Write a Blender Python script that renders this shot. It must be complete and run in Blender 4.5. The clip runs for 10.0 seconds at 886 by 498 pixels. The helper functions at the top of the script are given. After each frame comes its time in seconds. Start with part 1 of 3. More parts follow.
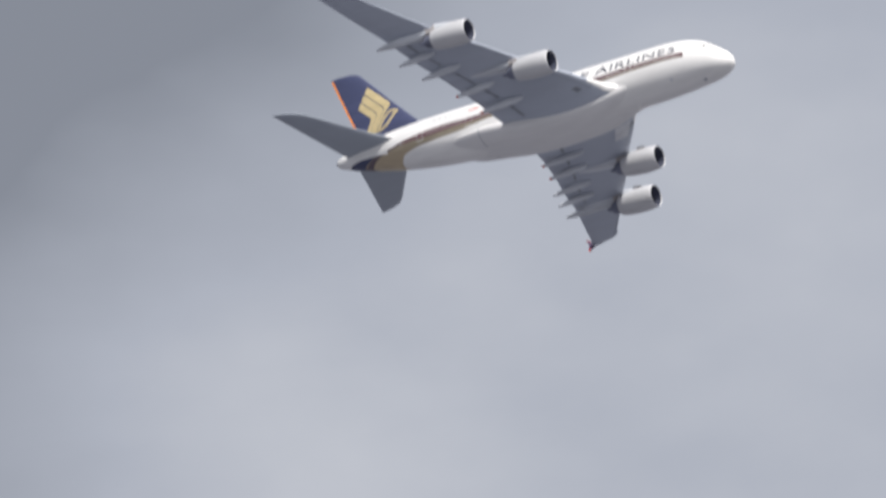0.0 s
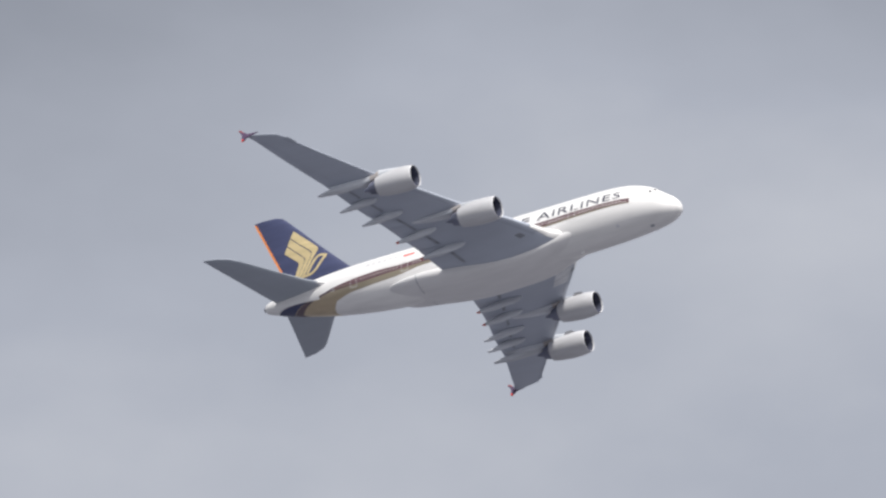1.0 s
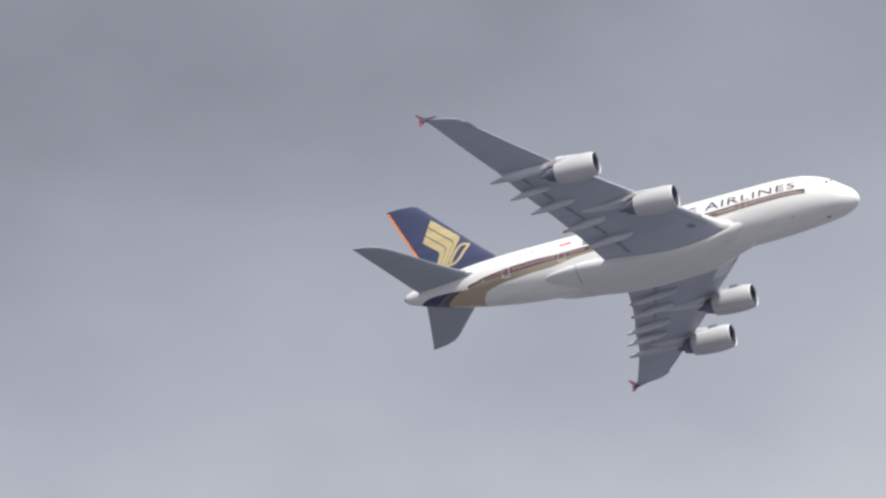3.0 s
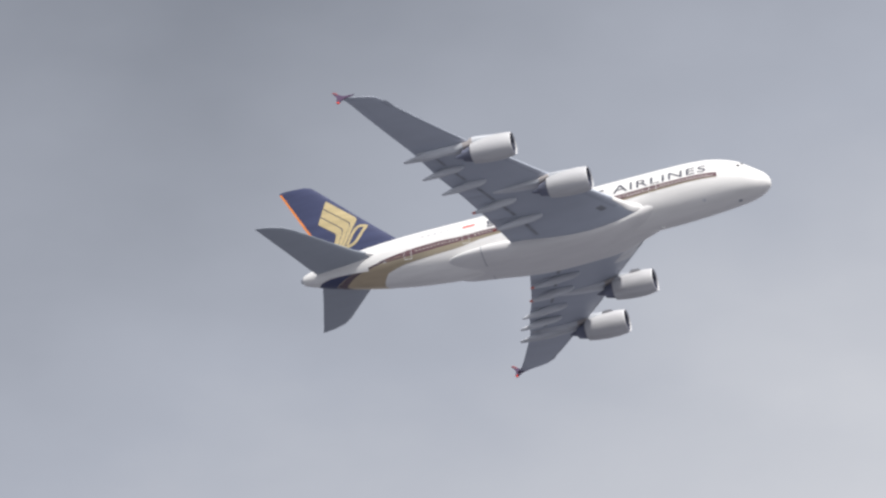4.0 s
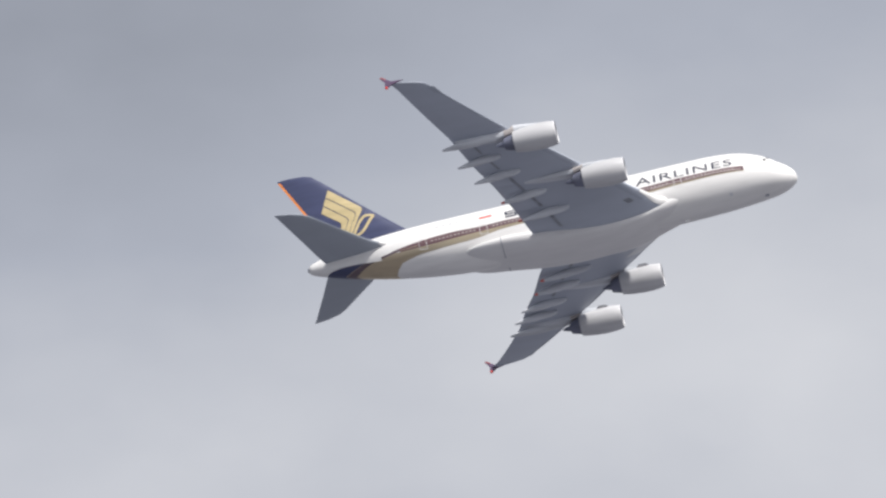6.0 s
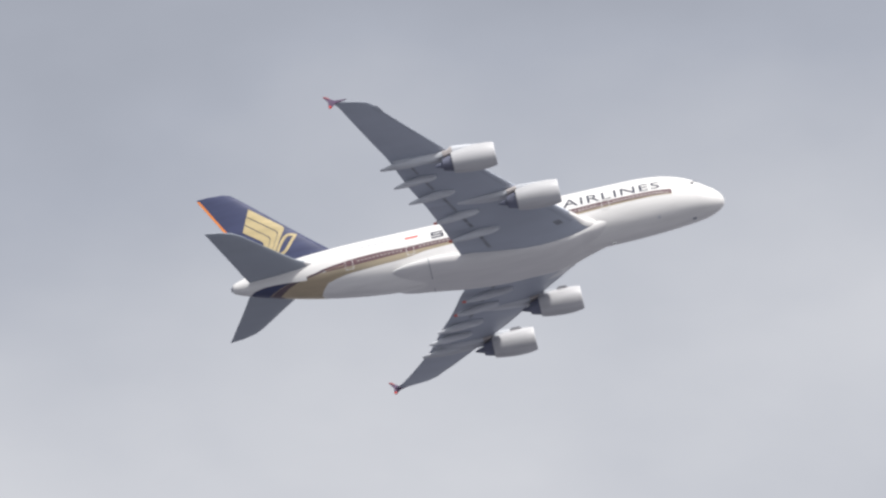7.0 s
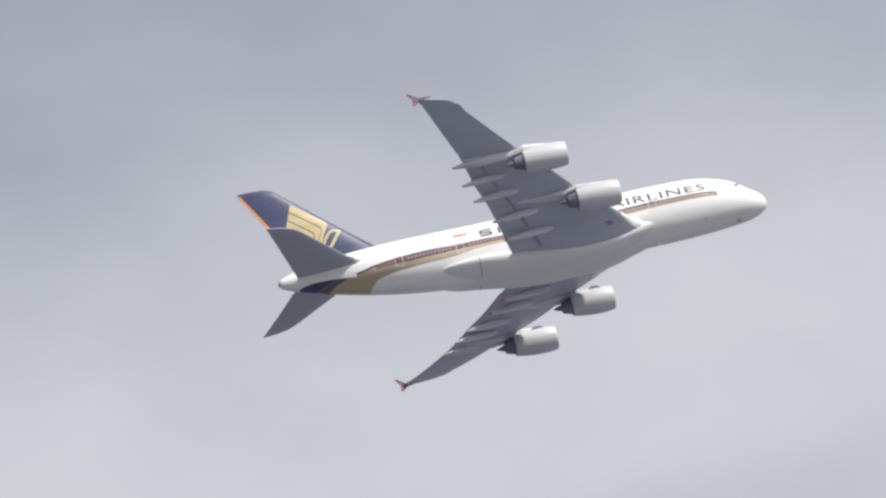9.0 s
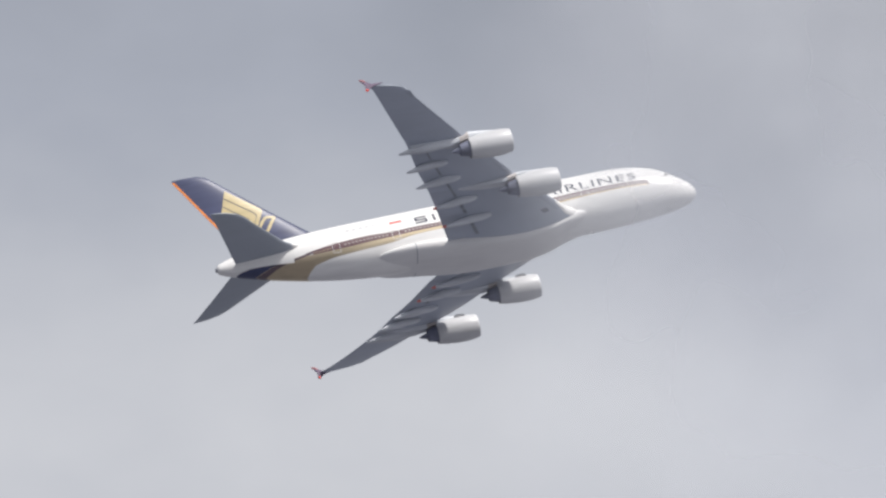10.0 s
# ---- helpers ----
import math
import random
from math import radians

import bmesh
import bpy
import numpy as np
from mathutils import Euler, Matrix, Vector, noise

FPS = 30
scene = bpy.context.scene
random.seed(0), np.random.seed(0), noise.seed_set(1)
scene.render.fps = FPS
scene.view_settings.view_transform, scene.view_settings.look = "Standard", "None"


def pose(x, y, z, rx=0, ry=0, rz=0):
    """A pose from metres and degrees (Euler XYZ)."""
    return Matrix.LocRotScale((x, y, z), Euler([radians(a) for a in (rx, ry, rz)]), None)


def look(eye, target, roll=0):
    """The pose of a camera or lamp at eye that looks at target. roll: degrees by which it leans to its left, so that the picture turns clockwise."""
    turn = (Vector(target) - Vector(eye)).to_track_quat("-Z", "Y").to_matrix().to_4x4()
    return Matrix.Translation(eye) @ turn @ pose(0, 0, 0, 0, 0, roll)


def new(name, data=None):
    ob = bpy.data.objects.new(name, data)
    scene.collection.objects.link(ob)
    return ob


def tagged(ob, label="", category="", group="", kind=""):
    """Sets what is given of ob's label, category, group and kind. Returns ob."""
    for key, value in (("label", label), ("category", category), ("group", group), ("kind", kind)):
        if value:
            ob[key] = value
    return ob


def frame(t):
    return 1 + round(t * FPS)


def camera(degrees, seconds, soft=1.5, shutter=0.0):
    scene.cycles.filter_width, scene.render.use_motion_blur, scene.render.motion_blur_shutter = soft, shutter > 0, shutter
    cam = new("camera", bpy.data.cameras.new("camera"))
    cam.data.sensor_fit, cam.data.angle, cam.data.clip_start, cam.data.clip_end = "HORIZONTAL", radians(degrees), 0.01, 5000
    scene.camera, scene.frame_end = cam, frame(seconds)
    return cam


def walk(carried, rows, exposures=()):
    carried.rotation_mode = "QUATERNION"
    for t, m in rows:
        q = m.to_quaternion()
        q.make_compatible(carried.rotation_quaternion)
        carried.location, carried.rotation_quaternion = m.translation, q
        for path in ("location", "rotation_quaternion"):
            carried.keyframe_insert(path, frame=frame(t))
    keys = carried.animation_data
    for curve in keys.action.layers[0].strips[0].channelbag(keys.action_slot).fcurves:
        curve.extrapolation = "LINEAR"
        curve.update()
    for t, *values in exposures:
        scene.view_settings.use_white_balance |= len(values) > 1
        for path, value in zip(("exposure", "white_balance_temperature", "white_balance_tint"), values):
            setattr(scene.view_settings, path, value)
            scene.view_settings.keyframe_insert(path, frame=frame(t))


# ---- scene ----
cam = camera(2.4, 10.0, soft=2.5, shutter=0.15)

EYE = (0.0, 0.0, 1.7)
CAMERA_ROWS = [  # seconds, heading clockwise from +y, elevation (degrees)
    (0.00, -8.2589, 12.6362),
    (0.10, -8.1162, 12.8659),
    (0.20, -7.9211, 13.0711),
    (0.30, -7.6779, 13.2226),
    (0.40, -7.4560, 13.3161),
    (0.50, -7.2968, 13.3485),
    (0.60, -7.1497, 13.3732),
    (0.70, -7.0009, 13.3918),
    (0.80, -6.8261, 13.4241),
    (0.90, -6.6347, 13.4717),
    (1.00, -6.4795, 13.5080),
    (1.10, -6.3631, 13.5487),
    (1.20, -6.2686, 13.5904),
    (1.30, -6.1892, 13.6337),
    (1.40, -6.1027, 13.6663),
    (1.50, -5.9796, 13.6989),
    (1.60, -5.8298, 13.7371),
    (1.70, -5.6402, 13.7861),
    (1.80, -5.4230, 13.8349),
    (1.90, -5.2224, 13.8914),
    (2.00, -5.0603, 13.9559),
    (2.10, -4.9122, 14.0445),
    (2.20, -4.7832, 14.1154),
    (2.75, -3.8919, 14.3581),
    (3.30, -2.8616, 14.5222),
    (3.40, -2.5754, 14.5593),
    (3.50, -2.3036, 14.5974),
    (3.60, -2.0953, 14.6443),
    (3.70, -1.9034, 14.6921),
    (3.80, -1.7126, 14.7476),
    (3.90, -1.5434, 14.8031),
    (4.00, -1.3875, 14.8532),
    (4.10, -1.2432, 14.9047),
    (4.20, -1.0710, 14.9629),
    (4.30, -0.8920, 15.0210),
    (4.40, -0.6934, 15.0835),
    (4.50, -0.4684, 15.1404),
    (4.60, -0.2459, 15.1942),
    (4.70, -0.0429, 15.2395),
    (4.80, 0.1303, 15.2833),
    (4.90, 0.3373, 15.3284),
    (5.00, 0.5578, 15.3785),
    (5.10, 0.7698, 15.4242),
    (5.20, 0.9571, 15.4674),
    (6.30, 3.0675, 15.8734),
    (6.40, 3.3293, 15.9306),
    (6.50, 3.5385, 15.9894),
    (6.60, 3.7131, 16.0423),
    (6.70, 3.8845, 16.0941),
    (6.80, 4.0877, 16.1411),
    (6.90, 4.3182, 16.1786),
    (7.00, 4.5218, 16.2286),
    (7.10, 4.6676, 16.2843),
    (7.20, 4.7848, 16.3463),
    (7.30, 4.9307, 16.4004),
    (7.40, 5.1149, 16.4404),
    (7.50, 5.3298, 16.4777),
    (7.60, 5.5215, 16.5151),
    (7.70, 5.7423, 16.5529),
    (7.80, 5.9550, 16.5906),
    (7.90, 6.1611, 16.6190),
    (8.00, 6.3411, 16.6445),
    (8.10, 6.5268, 16.6755),
    (8.20, 6.6942, 16.7036),
    (8.30, 6.8950, 16.7329),
    (8.40, 7.0796, 16.7667),
    (8.50, 7.2751, 16.7950),
    (8.60, 7.4482, 16.8324),
    (8.70, 7.6241, 16.8857),
    (8.80, 7.8078, 16.9373),
    (8.90, 8.0248, 16.9993),
    (9.00, 8.2929, 17.0460),
    (9.10, 8.5125, 17.0860),
    (9.20, 8.7094, 17.1385),
    (9.30, 8.8643, 17.1773),
    (9.40, 9.0573, 17.2142),
    (9.50, 9.3037, 17.2362),
    (9.60, 9.5962, 17.2688),
    (9.70, 9.7978, 17.3007),
    (9.80, 9.9893, 17.3418),
    (9.90, 10.2044, 17.3704),
    (10.00, 10.4031, 17.3994),
]
FLIGHT_ROWS = [  # seconds, x, y, z, rx, ry, rz
    (0.0, -426.96, 3037.98, 709.97, -18.451, -8.536, -23.953),
    (0.5, -381.90, 3020.21, 717.89, -17.597, -8.643, -23.092),
    (1.0, -336.50, 3003.04, 725.91, -16.976, -8.795, -22.132),
    (1.5, -290.76, 2986.50, 734.04, -16.540, -8.985, -21.091),
    (2.0, -244.66, 2970.60, 742.29, -16.245, -9.207, -19.988),
    (2.5, -198.21, 2955.36, 750.69, -16.052, -9.454, -18.837),
    (3.0, -151.45, 2940.80, 759.24, -15.923, -9.724, -17.652),
    (3.5, -104.38, 2926.94, 767.96, -15.830, -10.010, -16.445),
    (4.0, -57.05, 2913.79, 776.86, -15.744, -10.311, -15.227),
    (4.5, -9.47, 2901.40, 785.94, -15.646, -10.625, -14.005),
    (5.0, 38.30, 2889.78, 795.23, -15.523, -10.948, -12.786),
    (5.5, 86.25, 2878.97, 804.74, -15.365, -11.282, -11.577),
    (6.0, 134.33, 2869.00, 814.49, -15.171, -11.625, -10.381),
    (6.5, 182.52, 2859.92, 824.50, -14.945, -11.978, -9.200),
    (7.0, 230.78, 2851.76, 834.79, -14.698, -12.343, -8.037),
    (7.5, 279.10, 2844.57, 845.39, -14.447, -12.722, -6.891),
    (8.0, 327.45, 2838.40, 856.33, -14.214, -13.117, -5.764),
    (8.5, 375.82, 2833.30, 867.64, -14.026, -13.531, -4.654),
    (9.0, 424.19, 2829.32, 879.37, -13.917, -13.969, -3.561),
    (9.5, 472.56, 2826.52, 891.55, -13.923, -14.435, -2.483),
    (10.0, 520.92, 2824.95, 904.25, -14.083, -14.934, -1.420),
]
walk(cam, [(t, pose(*EYE, 90 + elevation, 0, -heading)) for t, heading, elevation in CAMERA_ROWS], [(0.0, 0.0), (8.5, 0.0), (10.0, -0.1)])

# ---- world, sun ----
SUN_ELEVATION, SUN_HEADING = radians(57), radians(150)  # heading clockwise from +y


def make_world():
    world = bpy.data.worlds.new("overcast_sky")
    world.use_nodes = True
    scene.world = world
    nt = world.node_tree
    nt.nodes.clear()
    N, L = nt.nodes.new, nt.links.new
    out, bg = N("ShaderNodeOutputWorld"), N("ShaderNodeBackground")
    L(bg.outputs[0], out.inputs[0])
    sky = N("ShaderNodeTexSky")
    sky.sky_type, sky.sun_disc = "NISHITA", False
    sky.sun_elevation, sky.sun_rotation = SUN_ELEVATION, SUN_HEADING
    sky.air_density, sky.dust_density = 1.0, 3.0
    dim = N("ShaderNodeMix")
    dim.data_type, dim.blend_type = "RGBA", "MULTIPLY"
    dim.inputs[0].default_value = 1.0
    dim.inputs[7].default_value = (0.10, 0.10, 0.10, 1)
    L(sky.outputs[0], dim.inputs[6])
    co = N("ShaderNodeTexCoord")

    def cloud_noise(scale, detail, rough, shift):
        m, n = N("ShaderNodeMapping"), N("ShaderNodeTexNoise")
        m.inputs["Location"].default_value = shift
        m.inputs["Scale"].default_value = (1, 1, 1.7)
        L(co.outputs["Generated"], m.inputs[0])
        L(m.outputs[0], n.inputs["Vector"])
        n.inputs["Scale"].default_value, n.inputs["Detail"].default_value, n.inputs["Roughness"].default_value = scale, detail, rough
        return n.outputs[0]

    def math_node(op, a, b):
        m = N("ShaderNodeMath")
        m.operation = op
        for k, v in enumerate((a, b)):
            if isinstance(v, (int, float)):
                m.inputs[k].default_value = v
            else:
                L(v, m.inputs[k])
        return m.outputs[0]

    # the thin bright layer darkens above an edge rising rightwards: painted lens vignetting
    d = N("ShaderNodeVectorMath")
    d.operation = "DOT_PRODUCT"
    d.inputs[1].default_value = VIGNETTE_NORMAL
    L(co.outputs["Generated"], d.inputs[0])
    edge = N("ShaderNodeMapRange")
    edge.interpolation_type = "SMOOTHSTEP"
    edge.inputs["From Min"].default_value, edge.inputs["From Max"].default_value = VIGNETTE_FROM, VIGNETTE_TO
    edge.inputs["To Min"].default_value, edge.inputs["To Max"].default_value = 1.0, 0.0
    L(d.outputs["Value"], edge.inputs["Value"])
    # the layer thins towards the right
    g = N("ShaderNodeVectorMath")
    g.operation = "DOT_PRODUCT"
    g.inputs[1].default_value = GLOW_AXIS
    L(co.outputs["Generated"], g.inputs[0])
    thin = N("ShaderNodeMapRange")
    thin.interpolation_type = "SMOOTHSTEP"
    thin.inputs["From Min"].default_value, thin.inputs["From Max"].default_value = -0.08, 0.17
    thin.inputs["To Min"].default_value, thin.inputs["To Max"].default_value = -0.03, 0.30
    L(g.outputs["Value"], thin.inputs["Value"])
    # and it glows broadly round the hidden sun, behind the viewer
    near = N("ShaderNodeVectorMath")
    near.operation = "DOT_PRODUCT"
    near.inputs[1].default_value = (math.sin(SUN_HEADING) * math.cos(SUN_ELEVATION), math.cos(SUN_HEADING) * math.cos(SUN_ELEVATION), math.sin(SUN_ELEVATION))
    L(co.outputs["Generated"], near.inputs[0])
    glow = N("ShaderNodeMapRange")
    glow.interpolation_type = "SMOOTHSTEP"
    glow.inputs["From Min"].default_value, glow.inputs["From Max"].default_value = 0.0, 0.85
    glow.inputs["To Min"].default_value, glow.inputs["To Max"].default_value = 0.0, 0.9
    L(near.outputs["Value"], glow.inputs["Value"])
    big, fine = cloud_noise(22, 4, 0.5, (0.3, 1.7, 0.4)), cloud_noise(75, 5, 0.55, (2.1, 0.2, 1.3))
    lump = math_node("ADD", math_node("MULTIPLY", math_node("SUBTRACT", big, 0.5), 1.05),
                     math_node("MULTIPLY", math_node("SUBTRACT", fine, 0.5), 0.26))
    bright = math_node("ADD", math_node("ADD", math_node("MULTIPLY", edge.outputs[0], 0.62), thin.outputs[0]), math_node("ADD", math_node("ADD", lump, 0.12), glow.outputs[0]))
    bright = math_node("MULTIPLY", bright, 0.88)
    # dark patches at both ends of the pan imitate the lens's darkened edges
    for heading, elevation, reach, amount in VIGNETTE_PATCHES:
        h, e = radians(heading), radians(elevation)
        toward, falloff = N("ShaderNodeVectorMath"), N("ShaderNodeMapRange")
        toward.operation = "DOT_PRODUCT"
        toward.inputs[1].default_value = (math.sin(h) * math.cos(e), math.cos(h) * math.cos(e), math.sin(e))
        L(co.outputs["Generated"], toward.inputs[0])
        falloff.interpolation_type = "SMOOTHSTEP"
        falloff.inputs["From Min"].default_value, falloff.inputs["From Max"].default_value = math.cos(radians(reach)), 1.0
        falloff.inputs["To Min"].default_value, falloff.inputs["To Max"].default_value = 0.0, amount
        L(toward.outputs["Value"], falloff.inputs["Value"])
        bright = math_node("SUBTRACT", bright, falloff.outputs[0])
    ramp = N("ShaderNodeValToRGB")
    el = ramp.color_ramp.elements
    el[0].position, el[0].color = 0.0, (0.245, 0.260, 0.303, 1)
    el[1].position, el[1].color = 1.0, (0.715, 0.722, 0.757, 1)
    mid = el.new(0.5)
    mid.color = (0.438, 0.461, 0.528, 1)
    L(bright, ramp.inputs[0])
    mix = N("ShaderNodeMix")
    mix.data_type = "RGBA"
    mix.inputs[0].default_value = 0.93
    L(dim.outputs[2], mix.inputs[6])
    L(ramp.outputs[0], mix.inputs[7])
    L(mix.outputs[2], bg.inputs[0])
    bg.inputs[1].default_value = 1.0


VIGNETTE_NORMAL, VIGNETTE_FROM, VIGNETTE_TO = (-0.245, -0.254, 0.936), -0.010, 0.022
VIGNETTE_PATCHES = ((-11.6, 13.6, 3.6, 0.75), (14.3, 19.0, 4.3, 0.85))  # heading, elevation, reach (degrees), how much darker
GLOW_AXIS = (0.97, -0.03, 0.23)
make_world()

sun_data = bpy.data.lights.new("sun", "SUN")
sun_data.energy, sun_data.angle, sun_data.color = 4.3, radians(6), (1.0, 0.97, 0.93)
sun = new("sun", sun_data)
sun.matrix_world = look((math.sin(SUN_HEADING) * math.cos(SUN_ELEVATION) * 100, math.cos(SUN_HEADING) * math.cos(SUN_ELEVATION) * 100,
                         math.sin(SUN_ELEVATION) * 100), (0, 0, 0))


# ---- materials ----
def paint(name, colour, rough=0.4, metal=0.0, vary=0.06, bump=0.01, streak=1.0, grain=14.0):
    """Painted or bare aircraft skin: faint panel-sized mottling, fine grain and dirt drawn out along the airflow."""
    mat = bpy.data.materials.new(name)
    mat.use_nodes = True
    nt = mat.node_tree
    N, L = nt.nodes.new, nt.links.new
    b = nt.nodes["Principled BSDF"]
    b.inputs["Metallic"].default_value = metal
    co = N("ShaderNodeTexCoord")
    mp = N("ShaderNodeMapping")
    mp.inputs["Scale"].default_value = (0.12, 0.9 * streak, 0.9 * streak)
    L(co.outputs["Object"], mp.inputs[0])
    a, c = N("ShaderNodeTexNoise"), N("ShaderNodeTexNoise")
    a.inputs["Scale"].default_value, a.inputs["Detail"].default_value = 1.0, 5
    c.inputs["Scale"].default_value, c.inputs["Detail"].default_value = grain, 2
    L(mp.outputs[0], a.inputs["Vector"])
    L(co.outputs["Object"], c.inputs["Vector"])
    s = N("ShaderNodeMath")
    s.operation = "MULTIPLY_ADD"
    s.inputs[1].default_value = 0.35
    L(c.outputs[0], s.inputs[0])
    L(a.outputs[0], s.inputs[2])
    r = N("ShaderNodeValToRGB")
    lo = tuple(max(0, v * (1 - 2.2 * vary)) for v in colour)
    hi = tuple(min(1, v * (1 + vary)) for v in colour)
    r.color_ramp.elements[0].position, r.color_ramp.elements[0].color = 0.42, (*lo, 1)
    r.color_ramp.elements[1].position, r.color_ramp.elements[1].color = 0.82, (*hi, 1)
    L(s.outputs[0], r.inputs[0])
    L(r.outputs[0], b.inputs["Base Color"])
    q = N("ShaderNodeMapRange")
    q.inputs["To Min"].default_value, q.inputs["To Max"].default_value = rough * 0.8, min(1, rough * 1.3)
    L(a.outputs[0], q.inputs["Value"])
    L(q.outputs[0], b.inputs["Roughness"])
    bp = N("ShaderNodeBump")
    bp.inputs["Strength"].default_value, bp.inputs["Distance"].default_value = 0.3, bump
    L(a.outputs[0], bp.inputs["Height"])
    L(bp.outputs[0], b.inputs["Normal"])
    return mat


WHITE = paint("white_paint", (0.80, 0.79, 0.78), 0.35, vary=0.04)
BELLY = paint("fairing_paint", (0.75, 0.74, 0.74), 0.42, vary=0.03)
WING = paint("wing_grey", (0.43, 0.465, 0.54), 0.45, vary=0.025, streak=0.6)
TAIL_GREY = paint("tail_grey", (0.355, 0.388, 0.445), 0.45, vary=0.03, streak=0.6)
FLAP = paint("flap_grey", (0.455, 0.49, 0.565), 0.5, vary=0.06, streak=0.6)
SLAT = paint("slat_grey", (0.38, 0.41, 0.48), 0.5, vary=0.06, streak=0.6)
PALE = paint("fairing_grey", (0.64, 0.65, 0.68), 0.45, vary=0.10)
COWL = paint("cowl_grey", (0.55, 0.55, 0.565), 0.4, vary=0.06)
LIP = paint("brushed_lip", (0.62, 0.62, 0.64), 0.5, vary=0.05)
NAVY = paint("navy_paint", (0.049, 0.058, 0.124), 0.35, vary=0.10)
GOLD = paint("gold_paint", (0.53, 0.43, 0.235), 0.4, vary=0.08)
STRIPE_GOLD = paint("metallic_gold_paint", (0.55, 0.46, 0.33), 0.3, metal=0.95, vary=0.08)
MAROON = paint("maroon_paint", (0.135, 0.075, 0.085), 0.4, vary=0.12)
PLUM = paint("plum_paint", (0.125, 0.092, 0.108), 0.4, vary=0.12)
LETTER = paint("letter_navy", (0.07, 0.075, 0.105), 0.4, vary=0.1)
ORANGE = paint("orange_paint", (0.85, 0.27, 0.06), 0.45, vary=0.08)
RED = paint("red_paint", (0.80, 0.07, 0.05), 0.45, vary=0.08)
TIP_RED = paint("faded_red_paint", (0.66, 0.17, 0.14), 0.5, vary=0.1)
CREST = paint("dull_red_paint", (0.34, 0.12, 0.14), 0.5, vary=0.1)
DARK = paint("dark_metal", (0.085, 0.092, 0.135), 0.5, metal=0.2, vary=0.2)
CORE = paint("core_metal", (0.16, 0.17, 0.23), 0.5, metal=0.1, vary=0.2)
GAP = paint("shadow_gap_metal", (0.30, 0.315, 0.355), 0.6, vary=0.2)
PANE = paint("cabin_pane", (0.42, 0.37, 0.36), 0.25, vary=0.1)
PORT = paint("upper_deck_pane", (0.60, 0.60, 0.62), 0.3, vary=0.1)
FENCE = paint("fence_blue", (0.12, 0.075, 0.14), 0.4, vary=0.1)
BRONZE = paint("heat_stained_metal", (0.47, 0.435, 0.425), 0.5, metal=0.1, vary=0.2)
POD = paint("pod_grey", (0.60, 0.62, 0.66), 0.45, vary=0.1)
GLASS = paint("window_glass", (0.03, 0.035, 0.045), 0.1, vary=0.1)


def ground_material():
    mat = bpy.data.materials.new("bounce_ground_grey")
    mat.use_nodes = True
    nt = mat.node_tree
    b = nt.nodes["Principled BSDF"]
    b.inputs["Roughness"].default_value = 0.95
    co = nt.nodes.new("ShaderNodeTexCoord")
    a, c = nt.nodes.new("ShaderNodeTexNoise"), nt.nodes.new("ShaderNodeTexNoise")
    a.inputs["Scale"].default_value, a.inputs["Detail"].default_value = 0.004, 6
    c.inputs["Scale"].default_value, c.inputs["Detail"].default_value = 0.6, 6
    nt.links.new(co.outputs["Object"], a.inputs["Vector"])
    nt.links.new(co.outputs["Object"], c.inputs["Vector"])
    m = nt.nodes.new("ShaderNodeMath")
    m.operation = "MULTIPLY_ADD"
    m.inputs[1].default_value = 0.5
    nt.links.new(c.outputs[0], m.inputs[0])
    nt.links.new(a.outputs[0], m.inputs[2])
    r = nt.nodes.new("ShaderNodeValToRGB")
    r.color_ramp.elements[0].position, r.color_ramp.elements[0].color = 0.5, (0.088, 0.091, 0.112, 1)
    r.color_ramp.elements[1].position, r.color_ramp.elements[1].color = 1.0, (0.148, 0.150, 0.170, 1)
    nt.links.new(m.outputs[0], r.inputs[0])
    nt.links.new(r.outputs[0], b.inputs["Base Color"])
    return mat


# ---- the ground under the flight ----
# out of view; added, and its grey tuned, to light the undersides by bounce
def make_ground():
    bm = bmesh.new()
    rings = [3, 12, 40, 120, 350, 900, 2000, 4000, 7000]
    n = 72
    centre = bm.verts.new((0, 0, 0))
    last = None
    for r in rings:
        ring = [bm.verts.new((r * math.cos(k * 2 * math.pi / n), r * math.sin(k * 2 * math.pi / n),
                              0 if r < 30 else 0.012 * r * noise.noise((r * math.cos(k * 2 * math.pi / n) / 700, r * math.sin(k * 2 * math.pi / n) / 700, 0.3)) - 0.006 * r))
                for k in range(n)]
        for k in range(n):
            if last:
                bm.faces.new((last[k], ring[k], ring[(k + 1) % n], last[(k + 1) % n]))
            else:
                bm.faces.new((centre, ring[k], ring[(k + 1) % n]))
        last = ring
    me = bpy.data.meshes.new("ground")
    bm.to_mesh(me)
    bm.free()
    for p in me.polygons:
        p.use_smooth = True
    me.materials.append(ground_material())
    tagged(new("ground", me), "unseen grey ground added to bounce light onto the undersides", "ground", kind="structure")


make_ground()

# ---- the aeroplane: x forward, y to its left, z up; s is the distance aft of the nose ----
MID = 35.0


def at(s, y, z):
    return Vector((MID - s, y, z))


def part(name, bm, material, parent, label="", smooth=True):
    """Links a bmesh as one mesh object under a thing or a part."""
    bmesh.ops.recalc_face_normals(bm, faces=bm.faces)
    me = bpy.data.meshes.new(name)
    bm.to_mesh(me)
    bm.free()
    for m in (material if isinstance(material, (list, tuple)) else [material]):
        me.materials.append(m)
    for p in me.polygons:
        p.use_smooth = smooth
    if smooth:
        me.set_sharp_from_angle(angle=radians(40))
    ob = new(name, me)
    ob.parent = parent
    if label:
        ob["label"] = label
    return ob


